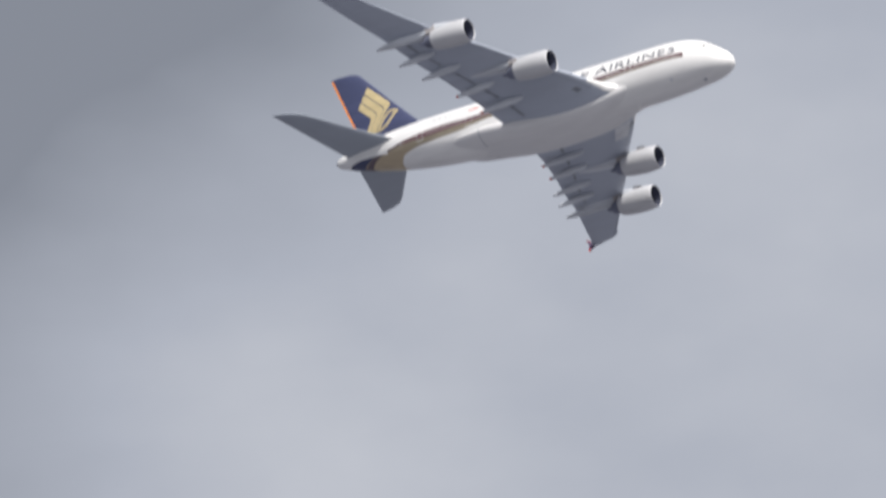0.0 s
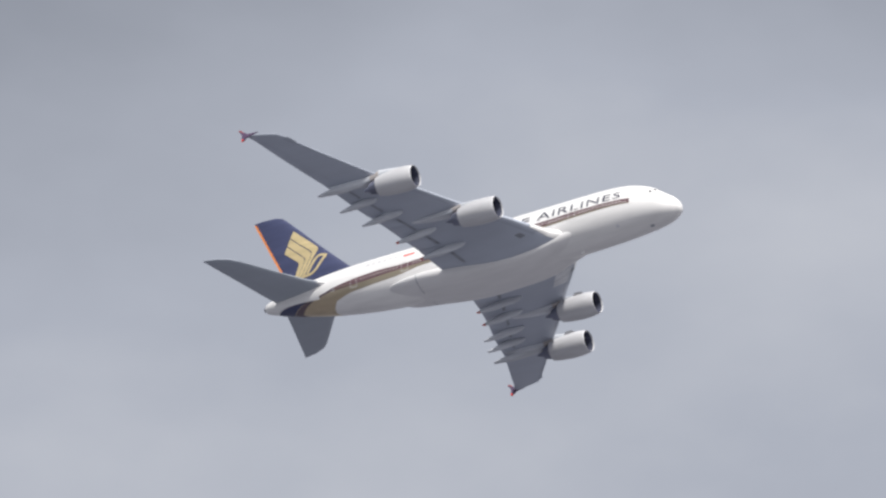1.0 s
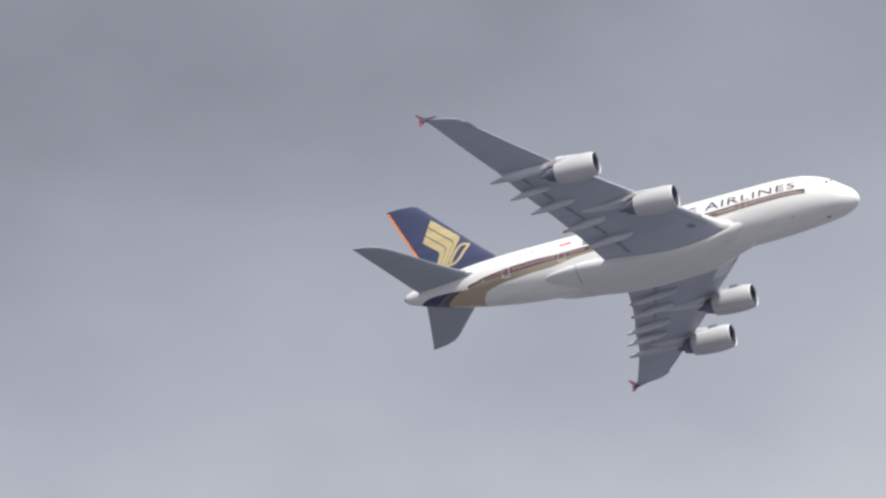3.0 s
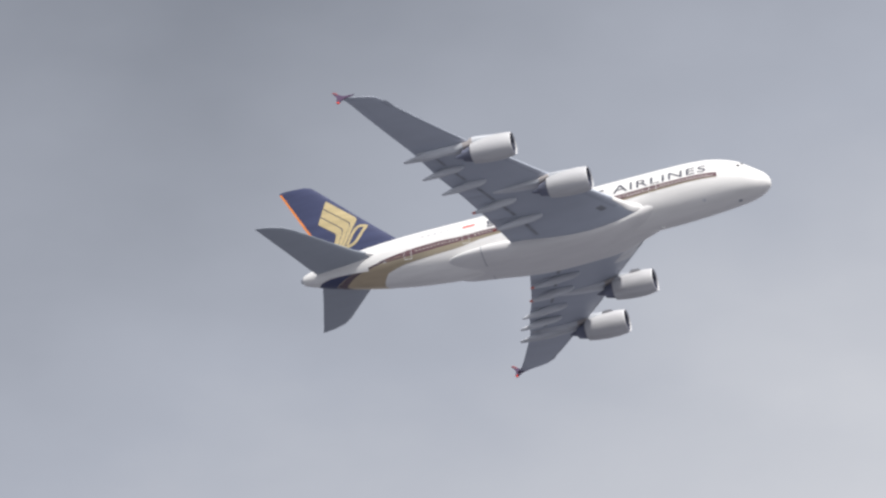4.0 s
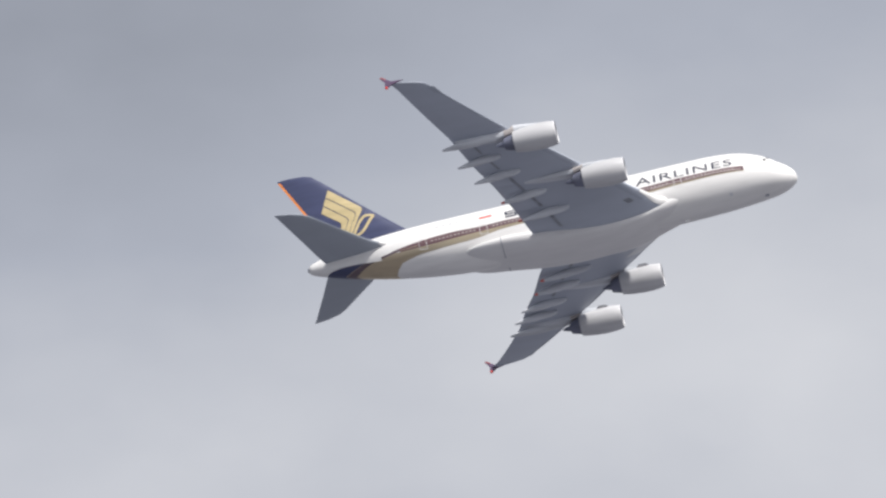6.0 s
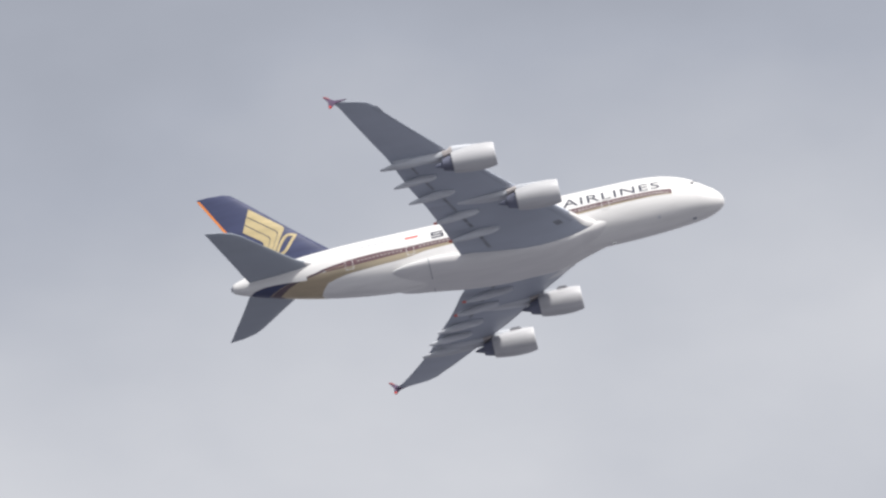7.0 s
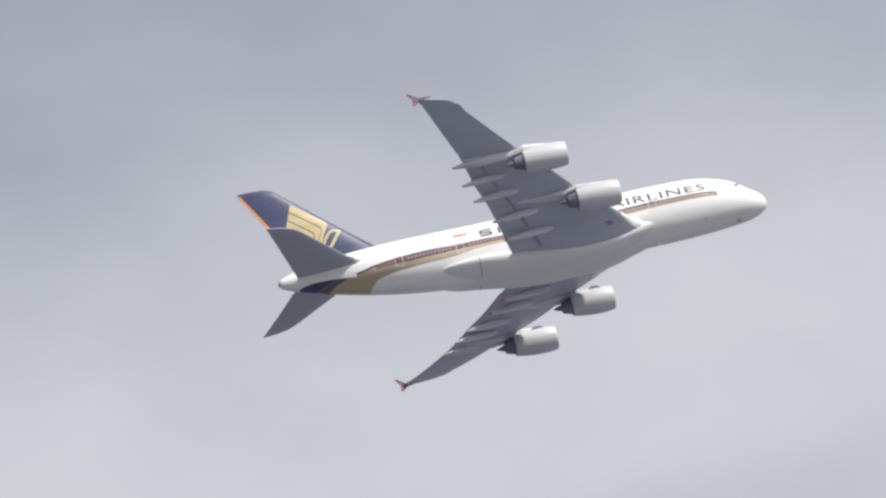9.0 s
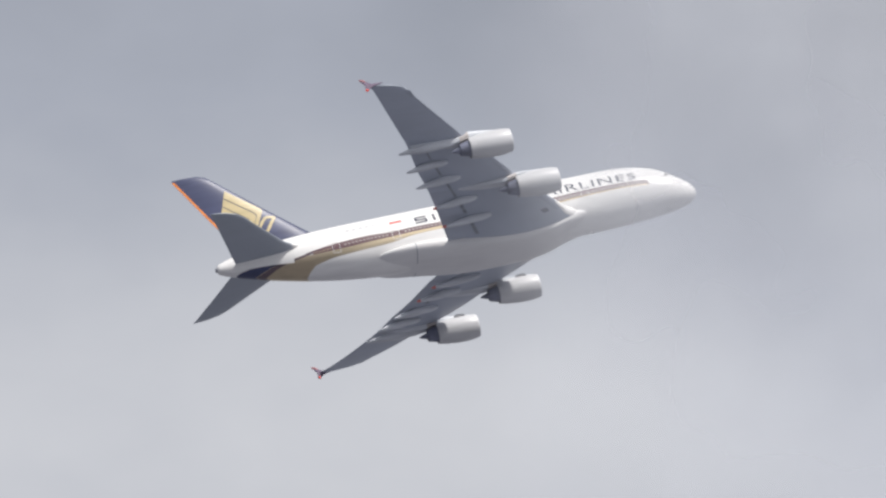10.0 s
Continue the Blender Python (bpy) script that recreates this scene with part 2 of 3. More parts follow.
def ease(table, s):
    """Smooth interpolation through the rows (s, values...)."""
    if s <= table[0][0]:
        return table[0][1:]
    for k in range(len(table) - 1):
        a, b = table[k], table[k + 1]
        if s <= b[0]:
            p, q = table[max(0, k - 1)], table[min(len(table) - 1, k + 2)]
            u = (s - a[0]) / (b[0] - a[0])
            got = []
            for c in range(1, len(a)):
                ta = (b[c] - p[c]) / (b[0] - p[0]) * (b[0] - a[0])
                tb = (q[c] - a[c]) / (q[0] - a[0]) * (b[0] - a[0])
                got.append((2 * u**3 - 3 * u**2 + 1) * a[c] + (u**3 - 2 * u**2 + u) * ta + (-2 * u**3 + 3 * u**2) * b[c] + (u**3 - u**2) * tb)
            return tuple(got)
    return table[-1][1:]


# s, crown, keel, half width
HULL = [(0.0, -1.30, -1.50, 0.10), (0.12, -0.75, -1.92, 0.62), (0.5, -0.15, -2.32, 1.12), (1.2, 0.55, -2.75, 1.68), (2.4, 1.42, -3.15, 2.28),
        (4.0, 2.65, -3.45, 2.80), (6.0, 3.62, -3.65, 3.18), (8.5, 4.35, -3.85, 3.43), (11.5, 4.68, -4.02, 3.55), (15, 4.76, -4.12, 3.57),
        (30, 4.76, -4.2, 3.57), (44, 4.76, -4.15, 3.57), (49, 4.76, -3.75, 3.52), (54, 4.74, -3.0, 3.35), (59, 4.55, -1.95, 2.92),
        (63, 4.25, -0.95, 2.32), (66.5, 3.80, 0.05, 1.65), (69, 3.20, 0.90, 1.02), (70.2, 2.75, 1.45, 0.58), (70.4, 2.45, 1.75, 0.30)]


def hull_point(s, a, out=0.0, side=-1):
    """A point of the skin, a degrees round from the crown towards one side."""
    top, bot, w = ease(HULL, s)
    zm = bot + 0.455 * (top - bot)
    c, n = math.cos(radians(a)), math.sin(radians(a))
    up = (top - zm) if c >= 0 else (zm - bot)
    return at(s, side * (w + out) * n, zm + (up + out) * c)


def hull_angle(s, z):
    top, bot, w = ease(HULL, s)
    zm = bot + 0.455 * (top - bot)
    up = (top - zm) if z >= zm else (zm - bot)
    return math.degrees(math.acos(max(-1, min(1, (z - zm) / up))))


def spread(a, b, n):
    return [a + (b - a) * k / n for k in range(n + 1)]


def loft(bm, rings, closed=True, caps=True):
    rows = [[bm.verts.new(p) for p in ring] for ring in rings]
    n = len(rows[0])
    for a, b in zip(rows, rows[1:]):
        for k in range(n if closed else n - 1):
            bm.faces.new((a[k], a[(k + 1) % n], b[(k + 1) % n], b[k]))
    if caps:
        bm.faces.new(rows[0])
        bm.faces.new(rows[-1])
    return rows


def skin_band(bm, s_list, a_top, a_bot, out=0.025, side=-1, across=4):
    """A strip of paint film that lies on the hull between two lines of degrees."""
    rows = []
    for s in s_list:
        t, b = a_top(s), a_bot(s)
        rows.append([bm.verts.new(hull_point(s, t + (b - t) * k / across, out, side)) for k in range(across + 1)])
    for a, b in zip(rows, rows[1:]):
        for k in range(across):
            bm.faces.new((a[k], a[k + 1], b[k + 1], b[k]))


def make_fuselage(plane):
    bm = bmesh.new()
    stations = [0, 0.03, 0.12, 0.3, 0.5, 0.85, 1.2, 1.8] + spread(2.4, 15, 24) + spread(16, 44, 20)[0:] + spread(45, 69, 36) + [69.5, 69.9, 70.2, 70.4]
    loft(bm, [[hull_point(s, k * 7.5) for k in range(48)] for s in stations])
    return part("fuselage", bm, WHITE, plane, "glossy white fuselage with maroon and gold cheatline")


def line(table):
    return lambda s: ease(table, s)[0]


# lines on the hull: degrees from the crown as they run aft, then distance aft as they sweep under the tail
DARK_TOP = line([(7.0, 82), (12, 81.6), (16.8, 81.2), (21, 82.5), (37, 83), (42, 82.3), (45.4, 83.5), (49.4, 83.2), (54.1, 89.9), (57, 98.8), (59, 107)])
DARK_BOT = line([(7.0, 92), (12, 90.3), (17, 90.6), (20.5, 92.4), (37, 91.3), (42.2, 91.6), (47.7, 95.3), (52, 101.3), (54.3, 104.6), (57, 108.9), (59, 114)])
GOLD_BOT = line([(7.0, 93.5), (12, 93), (17, 94), (20.5, 96), (37, 97), (42.3, 98.5), (45.7, 105.8), (49.8, 111.5), (52.3, 116.4), (54.5, 122.4), (56.5, 134.0), (57, 138), (57.4, 145)])
SWEEP_GOLD = line([(130, 56.6), (138, 57.0), (158, 57.8), (180, 58.2)])
SWEEP_PLUM = line([(98, 56.9), (105, 57.0), (110, 57.9), (118, 59.5), (128, 61.2), (150, 62.8), (180, 63.9)])
SWEEP_NAVY = line([(94, 55.0), (98.8, 57.0), (108.8, 58.8), (115, 60.0), (128, 62.4), (150, 64.1), (180, 65.3)])
SWEEP_END = line([(113, 59.9), (120, 62.2), (128, 64.8), (133, 66.0), (150, 67.3), (180, 68.0)])


def skin_sweep(bm, a_list, s_fore, s_aft, out=0.025, side=-1, across=5):
    """A strip of paint film that runs round the hull between two lines across it."""
    rows = []
    for a in a_list:
        f, b = s_fore(a), max(s_aft(a), s_fore(a) + 0.01)
        rows.append([bm.verts.new(hull_point(f + (b - f) * k / across, a, out, side)) for k in range(across + 1)])
    for p, q in zip(rows, rows[1:]):
        for k in range(across):
            bm.faces.new((p[k], p[k + 1], q[k + 1], q[k]))


def make_livery(hull):
    for side in (-1, 1):
        bm = bmesh.new()
        skin_band(bm, spread(7.0, 57.0, 70), DARK_BOT, GOLD_BOT, 0.02, side, 6)
        skin_sweep(bm, spread(108.9, 180, 24), lambda a: 57.0 if a < 138 else SWEEP_GOLD(a), lambda a: SWEEP_NAVY(a) + 0.14, 0.02, side)
        part("gold_stripe", bm, STRIPE_GOLD, hull, "gold stripe sweeping under the tail")
        bm = bmesh.new()
        skin_band(bm, spread(7.0, 57.0, 70), DARK_TOP, DARK_BOT, 0.03, side, 4)
        part("maroon_stripe", bm, MAROON, hull, "dark maroon window stripe")
        bm = bmesh.new()
        skin_sweep(bm, spread(98.8, 180, 26), lambda a: 57.0 if a < 105 else SWEEP_PLUM(a), SWEEP_NAVY, 0.03, side)
        part("plum_stripe", bm, PLUM, hull, "dark plum end of the stripe under the tail")
        bm = bmesh.new()
        skin_sweep(bm, spread(115, 180, 22), lambda a: SWEEP_NAVY(a) + 0.12, SWEEP_END, 0.04, side)
        part("navy_patch", bm, NAVY, hull, "navy blue patch below the tailplane")
        for s0, s1, low, coat in ((7.4, 20.5, 0.2, PANE), (54.3, 57.0, 0.3, STRIPE_GOLD)):
            bm = bmesh.new()
            skin_band(bm, spread(s0, s1, 20), lambda s: DARK_TOP(s) * 0.42 + DARK_BOT(s) * 0.58, lambda s: DARK_TOP(s) * low + DARK_BOT(s) * (1 - low), 0.045, side, 1)
            part("pinstripe", bm, coat, hull, "thin pale line in the maroon stripe")
        # main deck windows, pale blinds behind the panes
        bm = bmesh.new()
        for s in [8.5 + 0.56 * k for k in range(79)]:
            if any(abs(s - d) < 1.0 for d in DOORS):
                continue
            a = DARK_TOP(s) * 0.5 + DARK_BOT(s) * 0.5
            q = [bm.verts.new(hull_point(s + u, a + v, 0.055, side)) for u, v in ((-0.17, -1.4), (0.17, -1.4), (0.17, 1.4), (-0.17, 1.4))]
            bm.faces.new(q)
        part("window_row", bm, PANE, hull, "row of small oval cabin windows", smooth=False)["kind"] = "stuff"
        bm = bmesh.new()
        for s in [9.2 + 0.62 * k for k in range(24)]:
            a = hull_angle(s, 3.05)
            bm.faces.new([bm.verts.new(hull_point(s + u, a + v, 0.03, side)) for u, v in ((-0.11, -1.6), (0.11, -1.6), (0.11, 1.6), (-0.11, 1.6))])
        part("upper_window_row", bm, PORT, hull, "faint row of upper-deck windows", smooth=False)["kind"] = "stuff"
        for s in DOORS:
            bm = bmesh.new()
            a0, a1 = DARK_TOP(s) - 4, DARK_BOT(s) + 8
            for (s0, s1, b0, b1) in ((s - 0.56, s - 0.50, a0, a1), (s + 0.50, s + 0.56, a0, a1), (s - 0.5, s + 0.5, a0, a0 + 1.2), (s - 0.5, s + 0.5, a1 - 1.2, a1)):
                skin_band(bm, [s0, s1], lambda _, b0=b0: b0, lambda _, b1=b1: b1, 0.07, side, 4)
            part("door_frame", bm, WHITE, hull, "white outline of a cabin door")
        # cockpit panes
        for k in range(3):
            bm = bmesh.new()
            s0, s1 = 2.95 + 0.4 * k, 3.25 + 0.42 * k
            a0 = 17 + 17 * k
            q = [(s0, a0), (s0 + 0.05, a0 + 11), (s1 + 0.12, a0 + 10), (s1 - 0.0, a0 + 1)]
            bm.faces.new([bm.verts.new(hull_point(s, a, 0.03, side)) for s, a in q])
            part("cockpit_window", bm, GLASS, hull, "dark cockpit pane", smooth=False)
    # small vents, drain mast and lights on the lower hull
    for s, a in ((9.25, 138),):
        bm = bmesh.new()
        skin_band(bm, [s, s + 0.45], lambda _: a, lambda _: a + 7, 0.03)
        part("vent", bm, PALE, hull, "small grey vent")
    bm = bmesh.new()
    skin_band(bm, spread(SPOT_S, SPOT_S + 0.55, 2), lambda _: SPOT_A, lambda _: SPOT_A + 9, 0.03)
    part("nose_hatch", bm, GAP, hull, "dark hatch under the nose")
    bm = bmesh.new()
    skin_band(bm, [43.25, 45.1], lambda s: hull_angle(s, 2.22), lambda s: hull_angle(s, 1.9), 0.03)
    part("flag_red", bm, RED, hull, "red half of a small painted flag")
    for k in range(6):
        s = 46.2 + 0.95 * k
        bm = bmesh.new()
        skin_band(bm, [s, s + 0.5], lambda q: hull_angle(q, 2.5), lambda q: hull_angle(q, 2.22), 0.03, -1, 2)
        part("marking_bar", bm, PORT, hull, "pale grey painted bar")
    for side in (-1, 1):
        bm = bmesh.new()
        skin_band(bm, spread(59.8, 67.5, 10), lambda s: 80.0, lambda s: 124.5 + max(0, s - 63) * 1.6, 0.06, side, 8)
        part("tailplane_apron", bm, WHITE, hull, "white plate round the tailplane root")
    bm = bmesh.new()
    loft(bm, [[at(16.0 + k * 0.12 + u, v * (1 - 0.25 * k), -4.05 - 0.22 * k) for u, v in ((0, 0), (0.25, 0.05), (0.6, 0), (0.25, -0.05))] for k in range(3)])
    part("drain_mast", bm, WHITE, hull, "small white blade aerial")
    for k in range(5):
        s = 54 - 1.25 * k
        bm = bmesh.new()
        skin_band(bm, [s, s + 0.3], lambda _: 63, lambda _: 64.5, 0.03, -1, 1)
        part("upper_window", bm, PALE, hull, "faint grey upper-deck window")


SPOT_S, SPOT_A = 4.35, 168
DOORS = (16.5, 44.7, 53.55)


def make_lettering(hull):
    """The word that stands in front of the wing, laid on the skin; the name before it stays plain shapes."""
    cu = bpy.data.curves.new("word", "FONT")
    cu.body, cu.size, cu.fill_mode, cu.resolution_u = "AIRLINES", 1.0, "BOTH", 3
    cu.space_character, cu.offset = 1.1, 0.0
    ob = bpy.data.objects.new("word", cu)
    me = bpy.data.meshes.new_from_object(ob)
    bpy.data.objects.remove(ob)
    bm = bmesh.new()
    bm.from_mesh(me)
    xs, ys = [v.co.x for v in bm.verts], [v.co.y for v in bm.verts]
    x0, x1, y0, y1 = min(xs), max(xs), min(ys), max(ys)
    for k in range(1, 30):
        p = x0 + (x1 - x0) * k / 30
        bmesh.ops.bisect_plane(bm, geom=bm.verts[:] + bm.edges[:] + bm.faces[:], plane_co=(p, 0, 0), plane_no=(1, 0, 0))
    for k in range(1, 8):
        p = y0 + (y1 - y0) * k / 8
        bmesh.ops.bisect_plane(bm, geom=bm.verts[:] + bm.edges[:] + bm.faces[:], plane_co=(0, p, 0), plane_no=(0, 1, 0))
    for v in bm.verts:
        u, h = (v.co.x - x0) / (x1 - x0), (v.co.y - y0) / (y1 - y0)
        s = 22.4 - 13.9 * u
        v.co = hull_point(s, hull_angle(s, 0.96 - 0.08 * u + (1.52 - 0.3 * u) * h), 0.04)
    part("word", bm, LETTER, hull, "navy lettering", smooth=False)
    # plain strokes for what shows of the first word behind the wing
    strokes = ((41.75, 40.0, 2.12, 1.88), (41.75, 41.42, 1.88, 1.5), (41.75, 40.0, 1.66, 1.42), (40.33, 40.0, 1.5, 1.14), (41.75, 40.0, 1.2, 0.95),
               (39.1, 38.78, 2.12, 0.95), (38.1, 37.8, 2.12, 0.95), (37.8, 36.9, 2.12, 1.88), (37.2, 36.9, 1.9, 0.95),
               (25.4, 24.1, 2.3, 2.05), (25.4, 24.1, 1.7, 1.45), (25.4, 24.1, 1.1, 0.85), (25.4, 25.05, 2.05, 1.1))
    for s0, s1, z0, z1 in strokes:
        bm = bmesh.new()
        skin_band(bm, [s0 - 0.35, s1 - 0.35], lambda s: hull_angle(s, z0), lambda s: hull_angle(s, z1), 0.04, -1, 3)
        part("lettering_bar", bm, LETTER, hull, "navy painted bar")


def make_belly_fairing(plane):
    """A rounded trough under the centre section; its shoulders roll over into the wing's underside."""
    # s, half width, height of the widest line, depth below it
    table = [(14.4, 2.4, -1.9, 0.8), (16.4, 2.88, -2.05, 1.2), (18.4, 3.22, -2.3, 1.5), (20.2, 3.42, -2.9, 1.15), (22.5, 3.6, -3.68, 1.0), (25, 3.7, -4.08, 1.03), (28, 3.8, -4.0, 1.28), (33, 4.08, -3.7, 1.55),
             (38, 4.2, -3.1, 1.78), (41, 4.12, -2.75, 1.75), (43.5, 3.94, -2.62, 1.52), (45.2, 3.74, -2.58, 1.3), (46.4, 3.46, -2.56, 1.05), (47.3, 3.08, -2.55, 0.75), (47.9, 2.6, -2.55, 0.4)]

    def rim(s, a, out=0.0):
        w, zc, h = ease(table, s)
        c, n = math.cos(a), math.sin(a)
        e = 0.74 + 0.24 * max(min(1, max(0, (s - 36) / 7)), min(1, max(0, (20 - s) / 4)))  # boxy amidships, round at both ends
        return at(s, math.copysign(abs(n) ** e, n) * (w + out), zc + math.copysign(abs(c) ** e, c) * (h + out) * ((0.45 + 0.3 * min(1, max(0, (s - 34) / 8))) if c > 0 else 1.0))

    bm = bmesh.new()
    loft(bm, [[rim(s, k * 2 * math.pi / 44) for k in range(44)] for s in spread(14.4, 47.9, 60)])
    fairing = part("belly_fairing", bm, BELLY, plane, "pale grey wing-to-body fairing under the fuselage")
    for side in (-1, 1):
        bm = bmesh.new()
        turn = [radians(62 + 100 * k / 10) * side for k in range(11)]
        a, b = ([bm.verts.new(rim(s, t, 0.03)) for t in turn] for s in (42.5, 42.6))
        for k in range(10):
            bm.faces.new((a[k], a[k + 1], b[k + 1], b[k]))
        part("panel_joint", bm, GAP, fairing, "thin dark panel joint")
    return fairing


# half span y, leading edge s, trailing edge s, thickness over chord
PLAN = [(1.5, 15.9, 37.1, 0.12), (3.0, 18.2, 37.5, 0.13), (4.3, 19.95, 37.95, 0.135), (9.0, 23.55, 39.3, 0.125), (12.1, 26.05, 40.2, 0.12), (15.5, 28.6, 41.25, 0.115), (20.0, 31.75, 43.0, 0.11),
        (26.5, 36.85, 44.95, 0.105), (33.0, 41.65, 47.7, 0.10), (37.3, 44.9, 49.55, 0.095), (38.5, 45.8, 50.1, 0.09), (39.2, 47.7, 50.6, 0.06), (39.6, 50.0, 51.0, 0.03)]
# the wing is twisted: its leading edge stands high at the root and low at the tip
TWIST = [(0, 1.15), (4, 1.15), (9, 0.55), (14, 0.3), (23, -0.2), (32, -0.3), (40, -0.3)]


def wing_z(y):
    return -3.2 + 0.13 * y + 0.0013 * y * y + 0.28 * (max(0.0, y - 31) / 8.6) ** 2 - 0.5 * min(1.0, max(0.0, 9 - y) / 5)


def plan(y):
    for a, b in zip(PLAN, PLAN[1:]):
        if y <= b[0]:
            u = (y - a[0]) / (b[0] - a[0])
            return [a[k] + (b[k] - a[k]) * u for k in (1, 2, 3)]
    return PLAN[-1][1:]


def foil(u):
    """Half thickness of a thin aerofoil over its chord, 1 at its thickest."""
    return (2.969 * math.sqrt(max(u, 0)) - 1.26 * u - 3.516 * u * u + 2.843 * u**3 - 1.036 * u**4)


def wing_under(y, u):
    le, te, tk = plan(y)
    c = te - le
    # the root is deep: its underside sags towards the body
    sag = 0.8 * min(1, max(0, y - 2.4) / 1.1) * (max(0, 9 - max(y, 3.5)) / 5.5) ** 1.5 * math.sin(math.pi * min(1, u / 0.87)) ** 0.8 if 0 < u < 0.87 else 0
    return wing_z(y) + ease(TWIST, y)[0] * (1 - u) - 0.42 * tk * c * foil(u) + 0.10 * tk * c * u * (1 - u) - sag


def wing_ring(y, side, points=14):
    le, te, tk = plan(y)
    c = te - le
    us = [0.5 * (1 - math.cos(math.pi * k / points)) for k in range(points + 1)]
    top = [at(le + u * c, side * y, wing_z(y) + ease(TWIST, y)[0] * (1 - u) + 0.55 * tk * c * foil(u)) for u in reversed(us)]
    low = [at(le + u * c, side * y, wing_under(y, u) - (0.03 if u == 1 else 0)) for u in us[1:]]
    return top + low


def under_panel(bm, y0, y1, u0, u1, side, drop=0.05, n=6, m=4):
    """A panel that stands a little proud of the wing's underside."""
    rows = []
    for y in spread(y0, y1, n):
        le, te, _ = plan(y)
        rows.append([bm.verts.new(at(le + (te - le) * u, side * y, wing_under(y, min(u, 1)) - drop)) for u in spread(u0, u1, m)])
    for a, b in zip(rows, rows[1:]):
        for k in range(m):
            bm.faces.new((a[k], a[k + 1], b[k + 1], b[k]))


def make_fairing_pod(parent, y, s0, s1, side, depth, width, tip=None, label="pale grey flap track fairing"):
    """A slender canoe under the wing, drawn out to a point behind the trailing edge."""
    rings = []
    for k in range(15):
        u = k / 14
        s = s0 + (s1 - s0) * u
        le, te, _ = plan(y)
        v = min(1.0, (s - le) / (te - le))
        base = wing_under(y, v) + 0.15 - 1.2 * max(0.0, u - 0.35) / 0.65
        h = depth * math.sin(math.pi * min(0.985, 0.06 + 0.93 * u) ** 0.9) ** 0.6 * (1 - 0.45 * u) + 0.04
        w = width * (math.sin(math.pi * min(0.97, u * 0.9 + 0.04)) ** 0.6) + 0.02
        rings.append([at(s, side * (y + w * math.sin(a)), base - h * 0.45 + h * 0.55 * math.cos(a)) for a in [2 * math.pi * q / 12 for q in range(12)]])
    bm = bmesh.new()
    loft(bm, rings)
    pod = part("flap_fairing", bm, POD, parent, label)
    if tip:
        bm = bmesh.new()
        loft(bm, [[c + (p - c) * 1.12 for p in ring for c in [sum(ring, Vector()) / len(ring)]] for ring in rings[-2:]])
        part("fairing_tip", bm, tip, pod, "red fairing tip")


